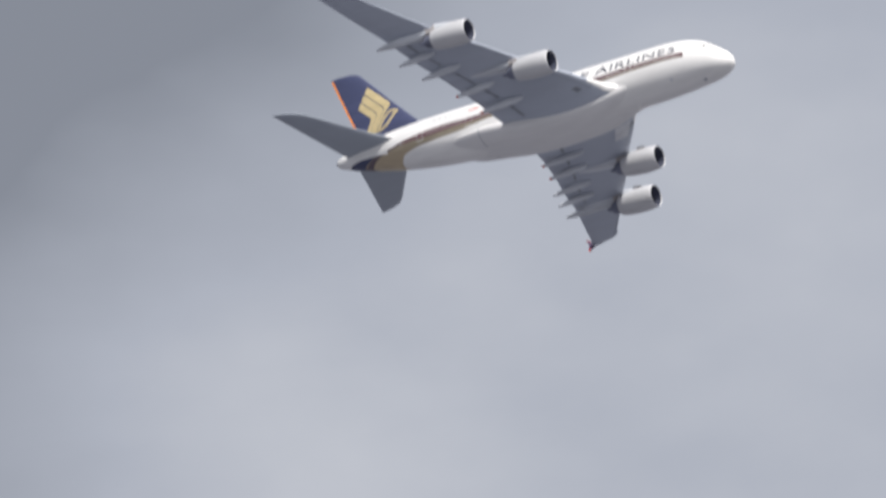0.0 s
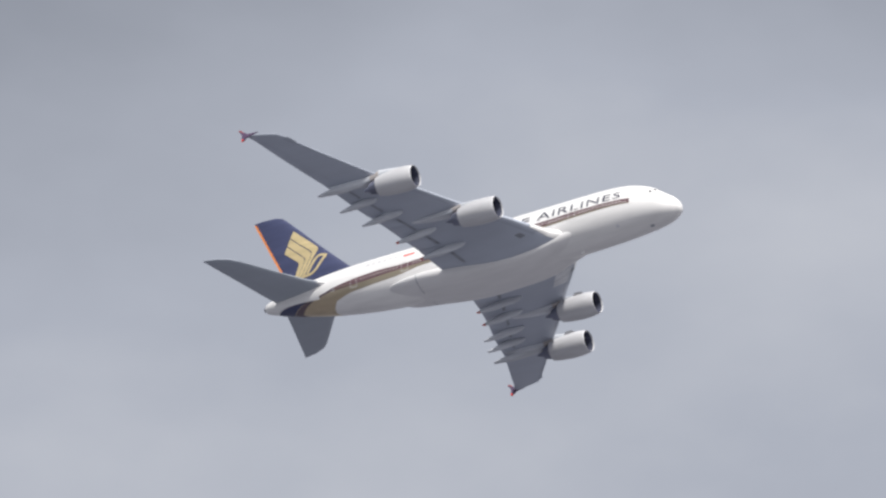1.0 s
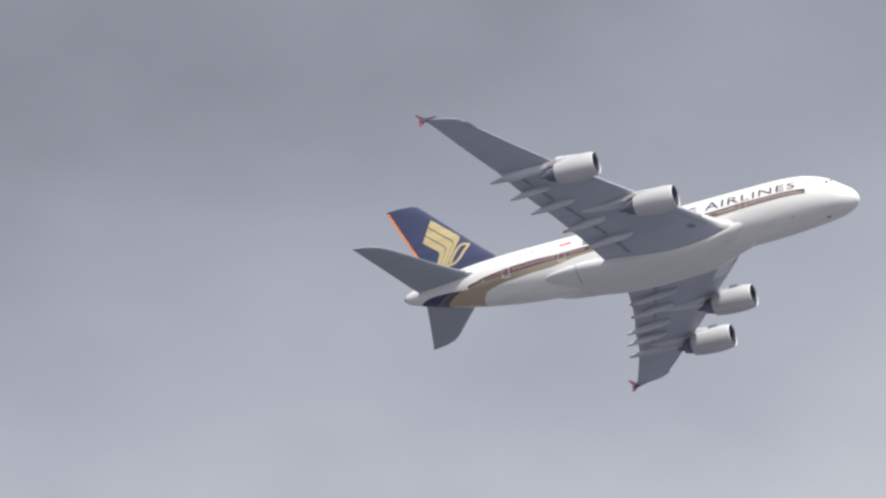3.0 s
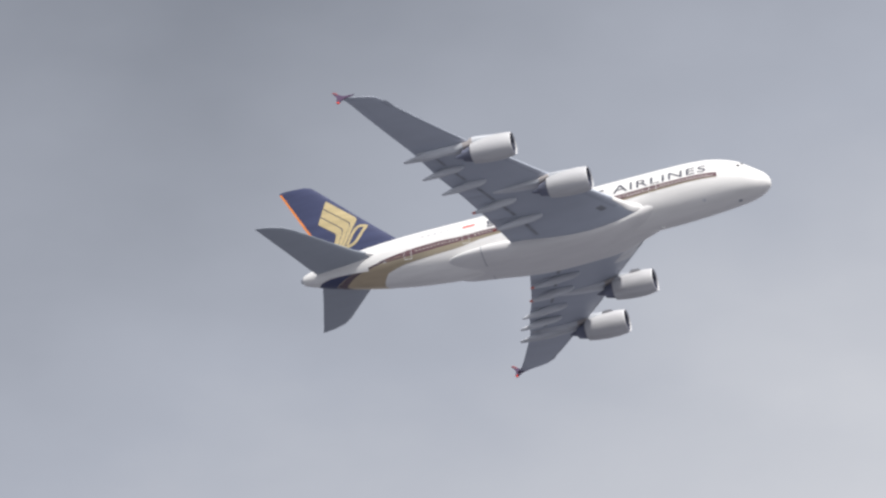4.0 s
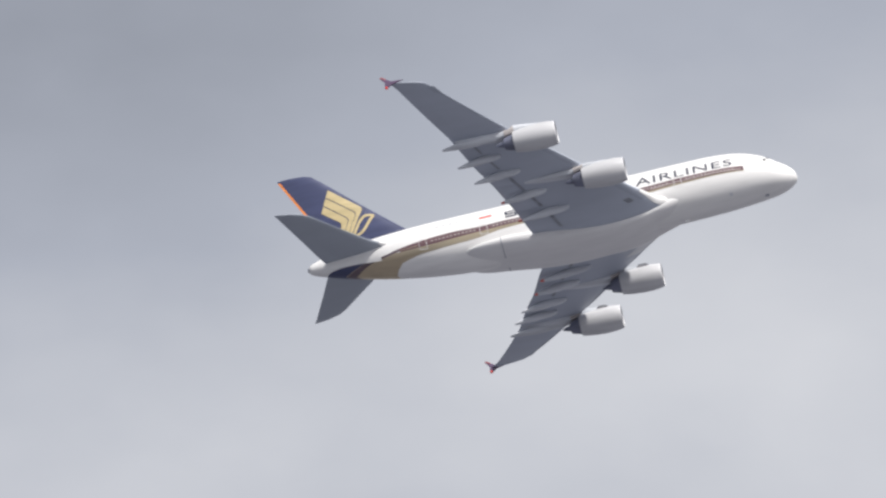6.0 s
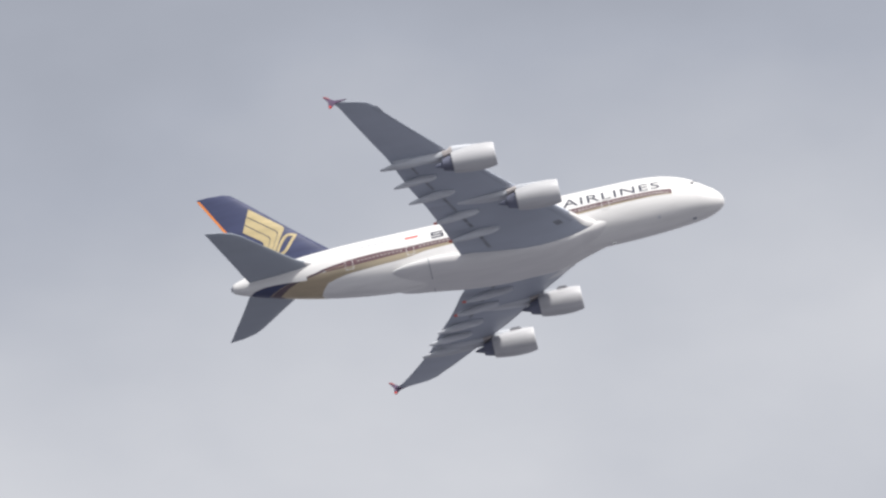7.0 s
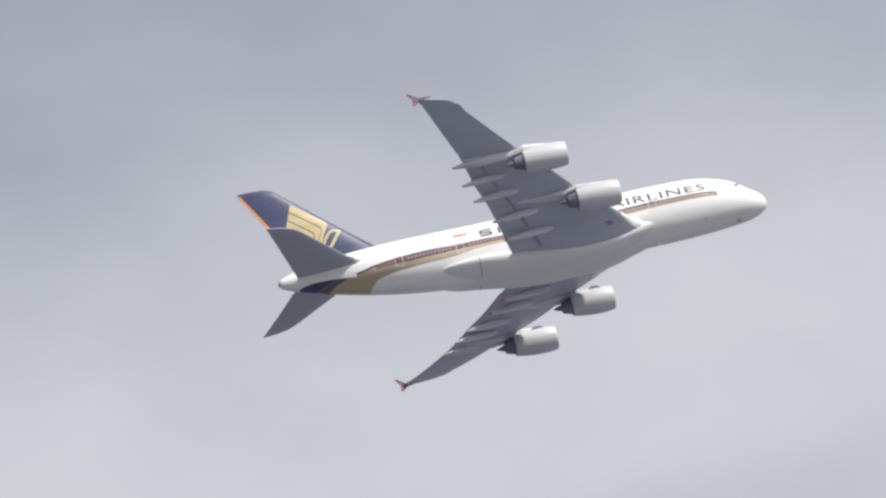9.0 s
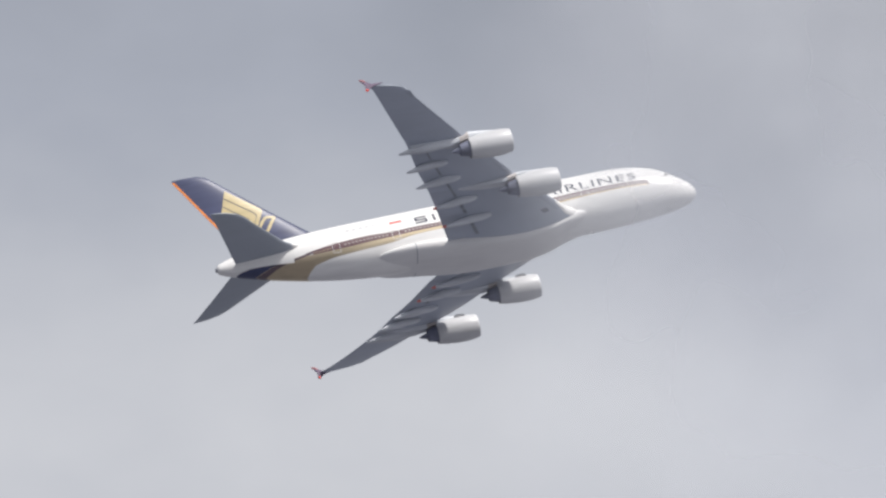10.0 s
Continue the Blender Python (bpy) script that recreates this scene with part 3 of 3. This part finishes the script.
def make_wing(plane, side):
    ys = [1.5, 2.2, 3.0, 3.6, 4.3] + spread(5.2, 9, 4) + spread(10.3, 20, 8) + spread(21.6, 37.3, 12) + [38.0, 38.6, 39.0, 39.35, 39.6]
    bm = bmesh.new()
    loft(bm, [wing_ring(y, side) for y in ys])
    wing = part("wing", bm, WING, plane, "mid-grey swept wing with slight upward bend")
    for y0, y1 in ((4.6, 8.9), (9.1, 14.6), (15.0, 25.2)):
        bm = bmesh.new()
        under_panel(bm, y0, y1, 0.78, 0.995, side)
        part("flap", bm, FLAP, wing, "grey trailing-edge flap")
    for y0, y1 in ((27.2, 30.4), (30.6, 33.8), (34.0, 37.4)):
        bm = bmesh.new()
        under_panel(bm, y0, y1, 0.76, 0.995, side, 0.03)
        part("aileron", bm, WING, wing, "grey aileron panel")
    # flat dark strips painted for the shade in the flap hinge slots, between the fairings
    for y0, y1 in ((4.9, 7.2), (9.3, 11.6), (13.4, 16.6), (18.8, 20.6), (22.6, 24.4)):
        bm = bmesh.new()
        under_panel(bm, y0, y1, 0.735, 0.765, side, 0.06, 4, 1)
        part("flap_slot_shade", bm, GAP, wing, "dark strip for the shade in the slot ahead of the flap")
    for y0, y1 in ((5.5, 14.0), (16, 24.8), (27.0, 37.6)):
        bm = bmesh.new()
        under_panel(bm, y0, y1, 0.004, 0.06, side, 0.03, 10, 3)
        part("slat", bm, SLAT, wing, "grey leading-edge slat")
    # the outermost slat ends in a small step
    bm = bmesh.new()
    rings = []
    for y, out in ((36.2, 0.02), (37.5, 0.3), (37.75, 0.04)):
        le, te, _ = plan(y)
        z = wing_z(y) + ease(TWIST, y)[0]
        rings.append([at(le + 0.5, side * y, z + 0.06), at(le - out, side * y, z - 0.02), at(le + 0.02, side * y, z - 0.10), at(le + 0.5, side * y, wing_under(y, 0.5 / (te - le)) - 0.02)])
    loft(bm, rings)
    part("slat_end", bm, SLAT, wing, "stepped end of the outer slat")
    # white fillet where the leading edge runs into the body
    bm = bmesh.new()
    rings = []
    for y in spread(2.2, 6.6, 13):
        le, te, tk = plan(y)
        c = te - le
        far = 0.008 + 0.05 * (1 - (y - 2.2) / 4.4) ** 1.3
        rings.append([at(le + u * c - 0.03, side * y, wing_z(y) + ease(TWIST, y)[0] * (1 - u) + 0.55 * tk * c * foil(u) + 0.03) for u in [far * (1 - k / 8) ** 2 for k in range(8)]]
                     + [at(le + u * c - (0.03 if u < far else 0), side * y, wing_under(y, u) - 0.03) for u in [far * (k / 8) ** 2 for k in range(9)]])
    loft(bm, rings, closed=False, caps=False)
    part("leading_edge_fillet", bm, WHITE, wing, "white fillet at the wing root")
    if side > 0:
        # paler colour laid on the left wing only, standing for its lit root
        bm = bmesh.new()
        under_panel(bm, 4.4, 9.0, 0.05, 0.20, side, 0.04, 6, 3)
        part("root_lit_patch", bm, PALE, wing, "lighter patch painted for light near the wing root")
        bm = bmesh.new()
        under_panel(bm, 5.6, 6.5, 0.005, 0.045, side, 0.06, 3, 2)
        part("root_intake", bm, GAP, wing, "dark intake in the leading edge near the root")
    bm = bmesh.new()
    under_panel(bm, 5.9, 6.75, 0.095, 0.15, side, 0.03, 2, 2)
    part("wing_vent", bm, GAP, wing, "small dark intake below the wing")
    for y, s1, depth, tip in ((26.0, 46.35, 1.5, None), (21.8, 45.05, 1.3, None), (18.0, 43.5, 1.35, None), (12.8, 40.75, 1.35, TIP_RED), (8.4, 39.2, 1.35, TIP_RED)):
        le, te, _ = plan(y)
        make_fairing_pod(wing, y, te - 0.46 * (te - le) if y < 25 else te - 7.4, s1, side, depth, 0.42 if y < 25 else 0.6, tip)
    # tip fence, navy with red ends
    outline = [(48.7, 3.86), (50.4, 4.0), (51.45, 4.75), (51.85, 4.85), (51.3, 3.95), (51.4, 3.2), (51.0, 3.05), (50.4, 3.5)]
    bm = bmesh.new()
    lo = [bm.verts.new(at(s, side * 39.62, z + 0.36)) for s, z in outline]
    hi = [bm.verts.new(at(s, side * 39.80, z + 0.36)) for s, z in outline]
    bm.faces.new(lo)
    bm.faces.new(hi)
    for k in range(len(outline)):
        bm.faces.new((lo[k], lo[(k + 1) % 8], hi[(k + 1) % 8], hi[k]))
    fence = part("wingtip_fence", bm, FENCE, wing, "navy arrow-shaped wingtip fence", smooth=False)
    bm = bmesh.new()
    bmesh.ops.create_cube(bm, size=1, matrix=Matrix.Translation(at(51.18, side * 39.72, 3.49)) @ Matrix.Diagonal((0.46, 0.26, 0.42, 1)))
    bmesh.ops.bevel(bm, geom=bm.edges[:], offset=0.08, segments=2, affect="EDGES")
    part("fence_tip", bm, RED, fence, "red lower end of the fence")
    bm = bmesh.new()
    loft(bm, [[at(s, side * (39.71 + d * w), z + 0.38 + h * w) for d, h in ((-0.14, -0.14), (0.14, -0.14), (0.14, 0.14), (-0.14, 0.14))]
              for s, z, w in ((51.1, 4.42, 0.8), (51.5, 4.72, 1.0), (51.9, 4.88, 0.7))])
    part("fence_crest", bm, CREST, fence, "dull red upper end of the fence")
    return wing


def lathe(bm, profile, centre, n=40):
    """Turns (aft, radius) pairs round the engine's axis."""
    s0, y, z = centre
    rows = [[bm.verts.new(at(s0 + a, y + r * math.sin(2 * math.pi * k / n), z + r * math.cos(2 * math.pi * k / n))) for k in range(n)] for a, r in profile]
    for p, q in zip(rows, rows[1:]):
        for k in range(n):
            bm.faces.new((p[k], p[(k + 1) % n], q[(k + 1) % n], q[k]))
    return rows


def make_engine(plane, side, s, y, z):
    c = (s, side * y, z)
    bm = bmesh.new()
    lathe(bm, [(0.22, 1.68), (0.6, 1.76), (1.2, 1.84), (2.0, 1.88), (3.0, 1.86), (4.0, 1.78), (5.0, 1.66), (5.7, 1.53), (6.12, 1.44), (6.13, 1.39), (5.4, 1.42), (4.0, 1.4)], c)
    cowl = part("engine", bm, COWL, plane, "pale grey turbofan nacelle")
    bm = bmesh.new()
    lathe(bm, [(0.22, 1.685), (0.10, 1.66), (0.02, 1.625), (0.0, 1.60), (0.03, 1.575), (0.2, 1.555)], c)
    part("inlet_lip", bm, LIP, cowl, "bright metal inlet lip")
    bm = bmesh.new()
    lathe(bm, [(0.2, 1.555), (0.8, 1.52), (1.5, 1.50), (1.75, 1.50)], c)
    part("inlet_duct", bm, DARK, cowl, "dark inlet duct")
    bm = bmesh.new()
    rows = lathe(bm, [(1.7, 1.50), (1.65, 0.45), (1.2, 0.22), (0.95, 0.02)], c, 24)
    bm.faces.new(rows[-1])
    part("fan", bm, DARK, cowl, "dark fan with conical spinner")
    bm = bmesh.new()
    rows = lathe(bm, [(5.2, 1.42), (6.0, 1.22), (6.8, 1.02), (7.5, 0.82), (7.52, 0.76), (7.0, 0.7)], c, 28)
    part("core_nozzle", bm, CORE, cowl, "dark metal core nozzle")
    bm = bmesh.new()
    rows = lathe(bm, [(6.6, 0.62), (7.5, 0.5), (8.4, 0.22), (8.8, 0.03)], c, 20)
    bm.faces.new(rows[-1])
    part("exhaust_plug", bm, CORE, cowl, "dark exhaust cone")
    # pylon from the cowl's crown back under the wing
    le, te, _ = plan(y)
    rings = []
    for a in spread(1.6, 14.4, 18):
        ss = s + a
        v = (ss - le) / (te - le)
        top = wing_under(y, max(0.02, v)) + 0.15 if v > 0.01 else z + 1.9 + (wing_z(y) - z - 1.7) * min(1, max(0, (a - 1.6) / max(0.5, le - s - 1.6)))
        base = z + 1.3 - 0.45 * min(1.0, max(0.0, a - 6) / 1.8)
        low = base if a < 6 else base + (wing_under(y, v) - 0.05 - base) * ((a - 6) / 8.4) ** 1.7
        low = min(low, top - 0.1)
        w = 0.85 * math.sin(math.pi * min(0.96, 0.12 + 0.85 * (a - 1.6) / 12.8)) ** 0.6
        rings.append([at(ss, side * y + w * q, low + (top - low) * r) for q, r in ((0, 0), (0.75, 0.04), (1, 0.4), (1, 0.8), (0.8, 1), (-0.8, 1), (-1, 0.8), (-1, 0.4), (-0.75, 0.04))])
    bm = bmesh.new()
    loft(bm, rings)
    pylon = part("pylon", bm, POD, cowl, "pale grey engine pylon")
    bm = bmesh.new()
    loft(bm, [[c + (p - c) * 1.06 - Vector((0, 0, 0.05)) for p in ring for c in [sum(ring, Vector()) / len(ring)]] for ring in rings[6:9]])
    part("heat_shield", bm, BRONZE, pylon, "brownish heat-stained shield")
    # strake on the cowl's inner shoulder
    bm = bmesh.new()
    ang = radians(48) * -side
    pts = [(1.6, 1.9), (2.0, 2.25), (3.0, 2.3), (3.4, 1.9)]
    lo, hi = [], []
    for a, r in pts:
        for lst, d in ((lo, -0.03), (hi, 0.03)):
            lst.append(bm.verts.new(at(s + a, side * y + r * math.sin(ang) + d, z + r * math.cos(ang))))
    bm.faces.new(lo)
    bm.faces.new(hi)
    for k in range(4):
        bm.faces.new((lo[k], lo[(k + 1) % 4], hi[(k + 1) % 4], hi[k]))
    part("strake", bm, COWL, cowl, "small cowl strake", smooth=False)


# z, leading edge s, trailing edge s of the fin
FIN = [(3.2, 53.2, 65.6), (4.6, 55.2, 66.3), (8.06, 58.7, 67.95), (11.0, 61.6, 69.4), (14.5, 64.95, 71.05), (16.6, 67.0, 72.05), (17.3, 67.75, 72.4), (17.65, 68.7, 72.55), (17.8, 70.5, 72.6)]


def fin_at(z):
    for a, b in zip(FIN, FIN[1:]):
        if z <= b[0]:
            u = (z - a[0]) / (b[0] - a[0])
            return a[1] + (b[1] - a[1]) * u, a[2] + (b[2] - a[2]) * u
    return FIN[-1][1:]


def fin_half(s, z):
    le, te = fin_at(z)
    u = max(0.0, min(1.0, (s - le) / (te - le)))
    return 0.5 * 0.10 * (te - le) * foil(u) + 0.012


def make_fin(plane):
    bm = bmesh.new()
    rings = []
    for z, le, te in FIN:
        us = [0.5 * (1 - math.cos(math.pi * k / 12)) for k in range(13)]
        ring = [at(le + u * (te - le), -fin_half(le + u * (te - le), z), z) for u in us]
        ring += [at(le + u * (te - le), fin_half(le + u * (te - le), z), z) for u in reversed(us)]
        rings.append(ring)
    loft(bm, rings)
    fin = part("fin", bm, NAVY, plane, "navy blue swept tail fin")
    bm = bmesh.new()
    rings = []
    for z in spread(4.6, 17.5, 12):
        te = fin_at(z)[1]
        rings.append([at(te - 0.22, -0.10, z), at(te + 0.10, -0.05, z), at(te + 0.10, 0.05, z), at(te - 0.22, 0.10, z)])
    loft(bm, rings)
    part("rudder_edge", bm, ORANGE, fin, "orange trailing edge of the rudder")
    # emblem: bent gold bands
    for side in (-1, 1):
        for fore, aft in zip(FEATHER_EDGES, FEATHER_EDGES[1:]):
            bm = bmesh.new()
            feather(bm, fore, aft, side)
            part("emblem_band", bm, GOLD, fin, "gold painted band")
        for pts in HEAD_STROKES:
            bm = bmesh.new()
            ribbon(bm, pts, 0.42, side)
            part("emblem_stroke", bm, GOLD, fin, "thin gold painted stroke")
    return fin


def ribbon(bm, pts, width, side):
    fine = []
    for (a, b) in zip(pts, pts[1:]):
        n = max(2, int(math.dist(a, b) / 0.4))
        fine += [(a[0] + (b[0] - a[0]) * k / n, a[1] + (b[1] - a[1]) * k / n) for k in range(n)]
    fine.append(pts[-1])
    for _ in range(2):
        fine = [fine[0]] + [tuple((fine[k - 1][c] + 2 * fine[k][c] + fine[k + 1][c]) / 4 for c in (0, 1)) for k in range(1, len(fine) - 1)] + [fine[-1]]
    rows = []
    for k, p in enumerate(fine):
        a, b = fine[max(0, k - 1)], fine[min(len(fine) - 1, k + 1)]
        d = math.hypot(b[0] - a[0], b[1] - a[1])
        nx, nz = -(b[1] - a[1]) / d, (b[0] - a[0]) / d
        w = 0.5 * width
        row = []
        for q in (-1, -0.33, 0.33, 1):
            s, z = p[0] + nx * w * q, p[1] + nz * w * q
            row.append(bm.verts.new(at(s, side * (fin_half(s, z) + 0.03), z)))
        rows.append(row)
    for a, b in zip(rows, rows[1:]):
        for k in range(3):
            bm.faces.new((a[k], a[k + 1], b[k + 1], b[k]))


# emblem on the fin as (s, z): the edges of three bent feathers, each from its tip round a corner to its foot, and two strokes of the head
FEATHER_EDGES = [((65.69, 14.40), (61.20, 10.15), (63.92, 5.3)), ((66.24, 13.15), (62.30, 9.48), (64.48, 5.3)),
                 ((66.74, 11.92), (63.50, 8.80), (65.09, 5.3)), ((67.25, 10.72), (64.63, 8.33), (65.75, 5.3))]
HEAD_STROKES = [[(63.15, 6.05), (62.30, 7.60), (61.35, 8.75), (60.75, 8.72), (59.88, 8.42)], [(60.05, 8.38), (60.60, 7.80), (61.75, 6.18), (62.55, 5.75), (63.90, 5.80)]]


def bent_edge(tip, corner, foot, n=10, turn=0.55):
    """A line from tip to foot that rounds the corner."""
    tip, corner, foot = Vector(tip), Vector(corner), Vector(foot)
    a, b = corner + (tip - corner).normalized() * turn, corner + (foot - corner).normalized() * turn
    return ([tip.lerp(a, k / n) for k in range(n)] + [a.lerp(corner, k / 6).lerp(corner.lerp(b, k / 6), k / 6) for k in range(6)]
            + [b.lerp(foot, k / n) for k in range(n + 1)])


def feather(bm, fore, aft, side, gap=0.055):
    rows = []
    for p, q in zip(bent_edge(*fore), bent_edge(*aft)):
        row = []
        for k in range(4):
            s, z = p.lerp(q, gap + (1 - 2 * gap) * k / 3)
            row.append(bm.verts.new(at(s, side * (fin_half(s, z) + 0.03), z)))
        rows.append(row)
    for a, b in zip(rows, rows[1:]):
        for k in range(3):
            bm.faces.new((a[k], a[k + 1], b[k + 1], b[k]))


# half span, leading edge, trailing edge, height of the tailplane
TAIL = [(0.6, 56.0, 67.5, 1.72), (2.1, 57.7, 68.1, 1.85), (2.9, 58.6, 68.35, 1.90), (3.6, 59.75, 68.6, 1.95), (4.6, 60.85, 68.9, 2.02), (8.0, 63.6, 70.0, 2.25), (12.8, 67.35, 71.6, 2.62), (13.9, 68.5, 71.95, 2.70), (14.7, 70.2, 72.25, 2.78), (15.1, 72.0, 72.45, 2.82)]


def make_tailplane(plane, side):
    rings = []
    for y, le, te, z in TAIL:
        us = [0.5 * (1 - math.cos(math.pi * k / 10)) for k in range(11)]
        c = te - le
        rings.append([at(le + u * c, side * y, z - 0.05 * c * foil(u) - 0.01) for u in us] + [at(le + u * c, side * y, z + 0.045 * c * foil(u) + 0.01) for u in reversed(us)])
    bm = bmesh.new()
    loft(bm, rings)
    tail = part("tailplane", bm, TAIL_GREY, plane, "mid-grey swept tailplane")
    bm = bmesh.new()
    rows = []
    for y in spread(2.4, 13.6, 8):
        (le, te, z) = ease(TAIL, y)
        rows.append([bm.verts.new(at(le + (te - le) * u, side * y, z - 0.05 * (te - le) * foil(u) - 0.022)) for u in (0.70, 0.85, 0.99)])
    for a, b in zip(rows, rows[1:]):
        for k in range(2):
            bm.faces.new((a[k], a[k + 1], b[k + 1], b[k]))
    part("elevator", bm, TAIL_GREY, tail, "grey elevator")
    # white collar round the leading edge at the root
    bm = bmesh.new()
    rows = []
    for y in spread(1.9, 3.5, 6):
        (le, te, z) = ease(TAIL, y)
        c, far = te - le, 0.16 * (3.9 - y) / 2.0
        us = [far * (k / 6) ** 2 for k in range(7)]
        rows.append([at(le + u * c - 0.03, side * y, z - 0.05 * c * foil(u) - 0.03) for u in reversed(us)] + [at(le + u * c - 0.03, side * y, z + 0.045 * c * foil(u) + 0.03) for u in us])
    loft(bm, rows, closed=False, caps=False)
    part("root_collar", bm, WHITE, tail, "white collar at the tailplane root")


def make_airliner():
    plane = new("airliner")
    tagged(plane, "white four-engined double-deck airliner in a climbing turn, grey wings, navy fin", "aeroplane")
    hull = make_fuselage(plane)
    make_livery(hull)
    make_lettering(hull)
    make_belly_fairing(plane)
    for side in (-1, 1):
        make_wing(plane, side)
        make_engine(plane, side, 22.45, 14.8, -2.85)
        make_engine(plane, side, 30.1, 25.7, -1.22)
        make_tailplane(plane, side)
    make_fin(plane)
    # tail cone outlet
    bm = bmesh.new()
    loft(bm, [[at(s, 0.34 * k * math.sin(a), 2.1 + 0.36 * k * math.cos(a)) for a in [2 * math.pi * q / 20 for q in range(20)]] for s, k in ((70.3, 0.9), (70.55, 0.8))])
    part("exhaust_outlet", bm, DARK, hull, "dark tail cone outlet")
    return plane


airliner = make_airliner()


# ---- the cloud that the aeroplane flies into at the end ----
def veil_material():
    mat = bpy.data.materials.new("thin_cloud")
    mat.use_nodes = True
    nt = mat.node_tree
    nt.nodes.clear()
    N, L = nt.nodes.new, nt.links.new
    out, mix, clear, d = N("ShaderNodeOutputMaterial"), N("ShaderNodeMixShader"), N("ShaderNodeBsdfTransparent"), N("ShaderNodeBsdfDiffuse")
    d.inputs["Color"].default_value = (0.92, 0.94, 0.985, 1)
    co, sep, n = N("ShaderNodeTexCoord"), N("ShaderNodeSeparateXYZ"), N("ShaderNodeTexNoise")
    n.inputs["Scale"].default_value, n.inputs["Detail"].default_value = 0.04, 2
    L(co.outputs["Object"], sep.inputs[0])
    L(co.outputs["Object"], n.inputs["Vector"])
    last = n.outputs[0]
    # the edge of the wisp is ragged
    rough, wander = N("ShaderNodeTexNoise"), N("ShaderNodeMath")
    rough.inputs["Scale"].default_value, rough.inputs["Detail"].default_value = 0.03, 2
    L(co.outputs["Object"], rough.inputs["Vector"])
    wander.operation = "MULTIPLY_ADD"
    wander.inputs[1].default_value = 34.0
    shift = N("ShaderNodeMath")
    shift.operation = "SUBTRACT"
    shift.inputs[1].default_value = 17.0
    L(sep.outputs[0], shift.inputs[0])
    L(rough.outputs[0], wander.inputs[0])
    L(shift.outputs[0], wander.inputs[2])
    m = N("ShaderNodeMapRange")
    m.inputs["From Min"].default_value, m.inputs["From Max"].default_value = 0.2, 0.7
    m.inputs["To Min"].default_value, m.inputs["To Max"].default_value = 0.14, 0.36
    L(last, m.inputs["Value"])
    last = m.outputs[0]
    for axis, a, b in ((0, -34, -2), (0, 95, 30), (1, -75, -30), (1, 75, 30)):
        r, k = N("ShaderNodeMapRange"), N("ShaderNodeMath")
        r.interpolation_type = "SMOOTHSTEP"
        r.inputs["From Min"].default_value, r.inputs["From Max"].default_value = min(a, b), max(a, b)
        r.inputs["To Min"].default_value, r.inputs["To Max"].default_value = (0, 1) if a < b else (1, 0)
        L(wander.outputs[0] if axis == 0 else sep.outputs[1], r.inputs["Value"])
        k.operation = "MULTIPLY"
        L(last, k.inputs[0])
        L(r.outputs[0], k.inputs[1])
        last = k.outputs[0]
    L(last, mix.inputs[0])
    L(clear.outputs[0], mix.inputs[1])
    L(d.outputs[0], mix.inputs[2])
    L(mix.outputs[0], out.inputs[0])
    return mat


def make_veil():
    """Two wavy layers of thin cloud, one behind another."""
    bm = bmesh.new()
    for layer in range(2):
        rows = []
        for x in spread(-60, 150, 28):
            rows.append([bm.verts.new((x, y, layer * 20 + 4 * noise.noise((x / 45, y / 45, layer * 3.1)))) for y in spread(-75, 75, 16)])
        for a, b in zip(rows, rows[1:]):
            for k in range(16):
                bm.faces.new((a[k], a[k + 1], b[k + 1], b[k]))
    me = bpy.data.meshes.new("cloud_veil")
    bm.to_mesh(me)
    bm.free()
    me.materials.append(veil_material())
    for p in me.polygons:
        p.use_smooth = True
    veil = new("cloud_veil", me)
    t, *last = FLIGHT_ROWS[-1]
    nose = pose(*last) @ Vector((35, 0, -1.4))
    away = (nose - Vector(EYE)).normalized()
    veil.matrix_world = look(nose - away * 90, nose) @ Matrix.Rotation(radians(-9), 4, "X")
    tagged(veil, "thin bright wisp of low cloud drifting across the nose", "cloud", kind="stuff")


make_veil()


def motions():
    walk(airliner, [(t, pose(*p)) for t, *p in FLIGHT_ROWS])


motions()
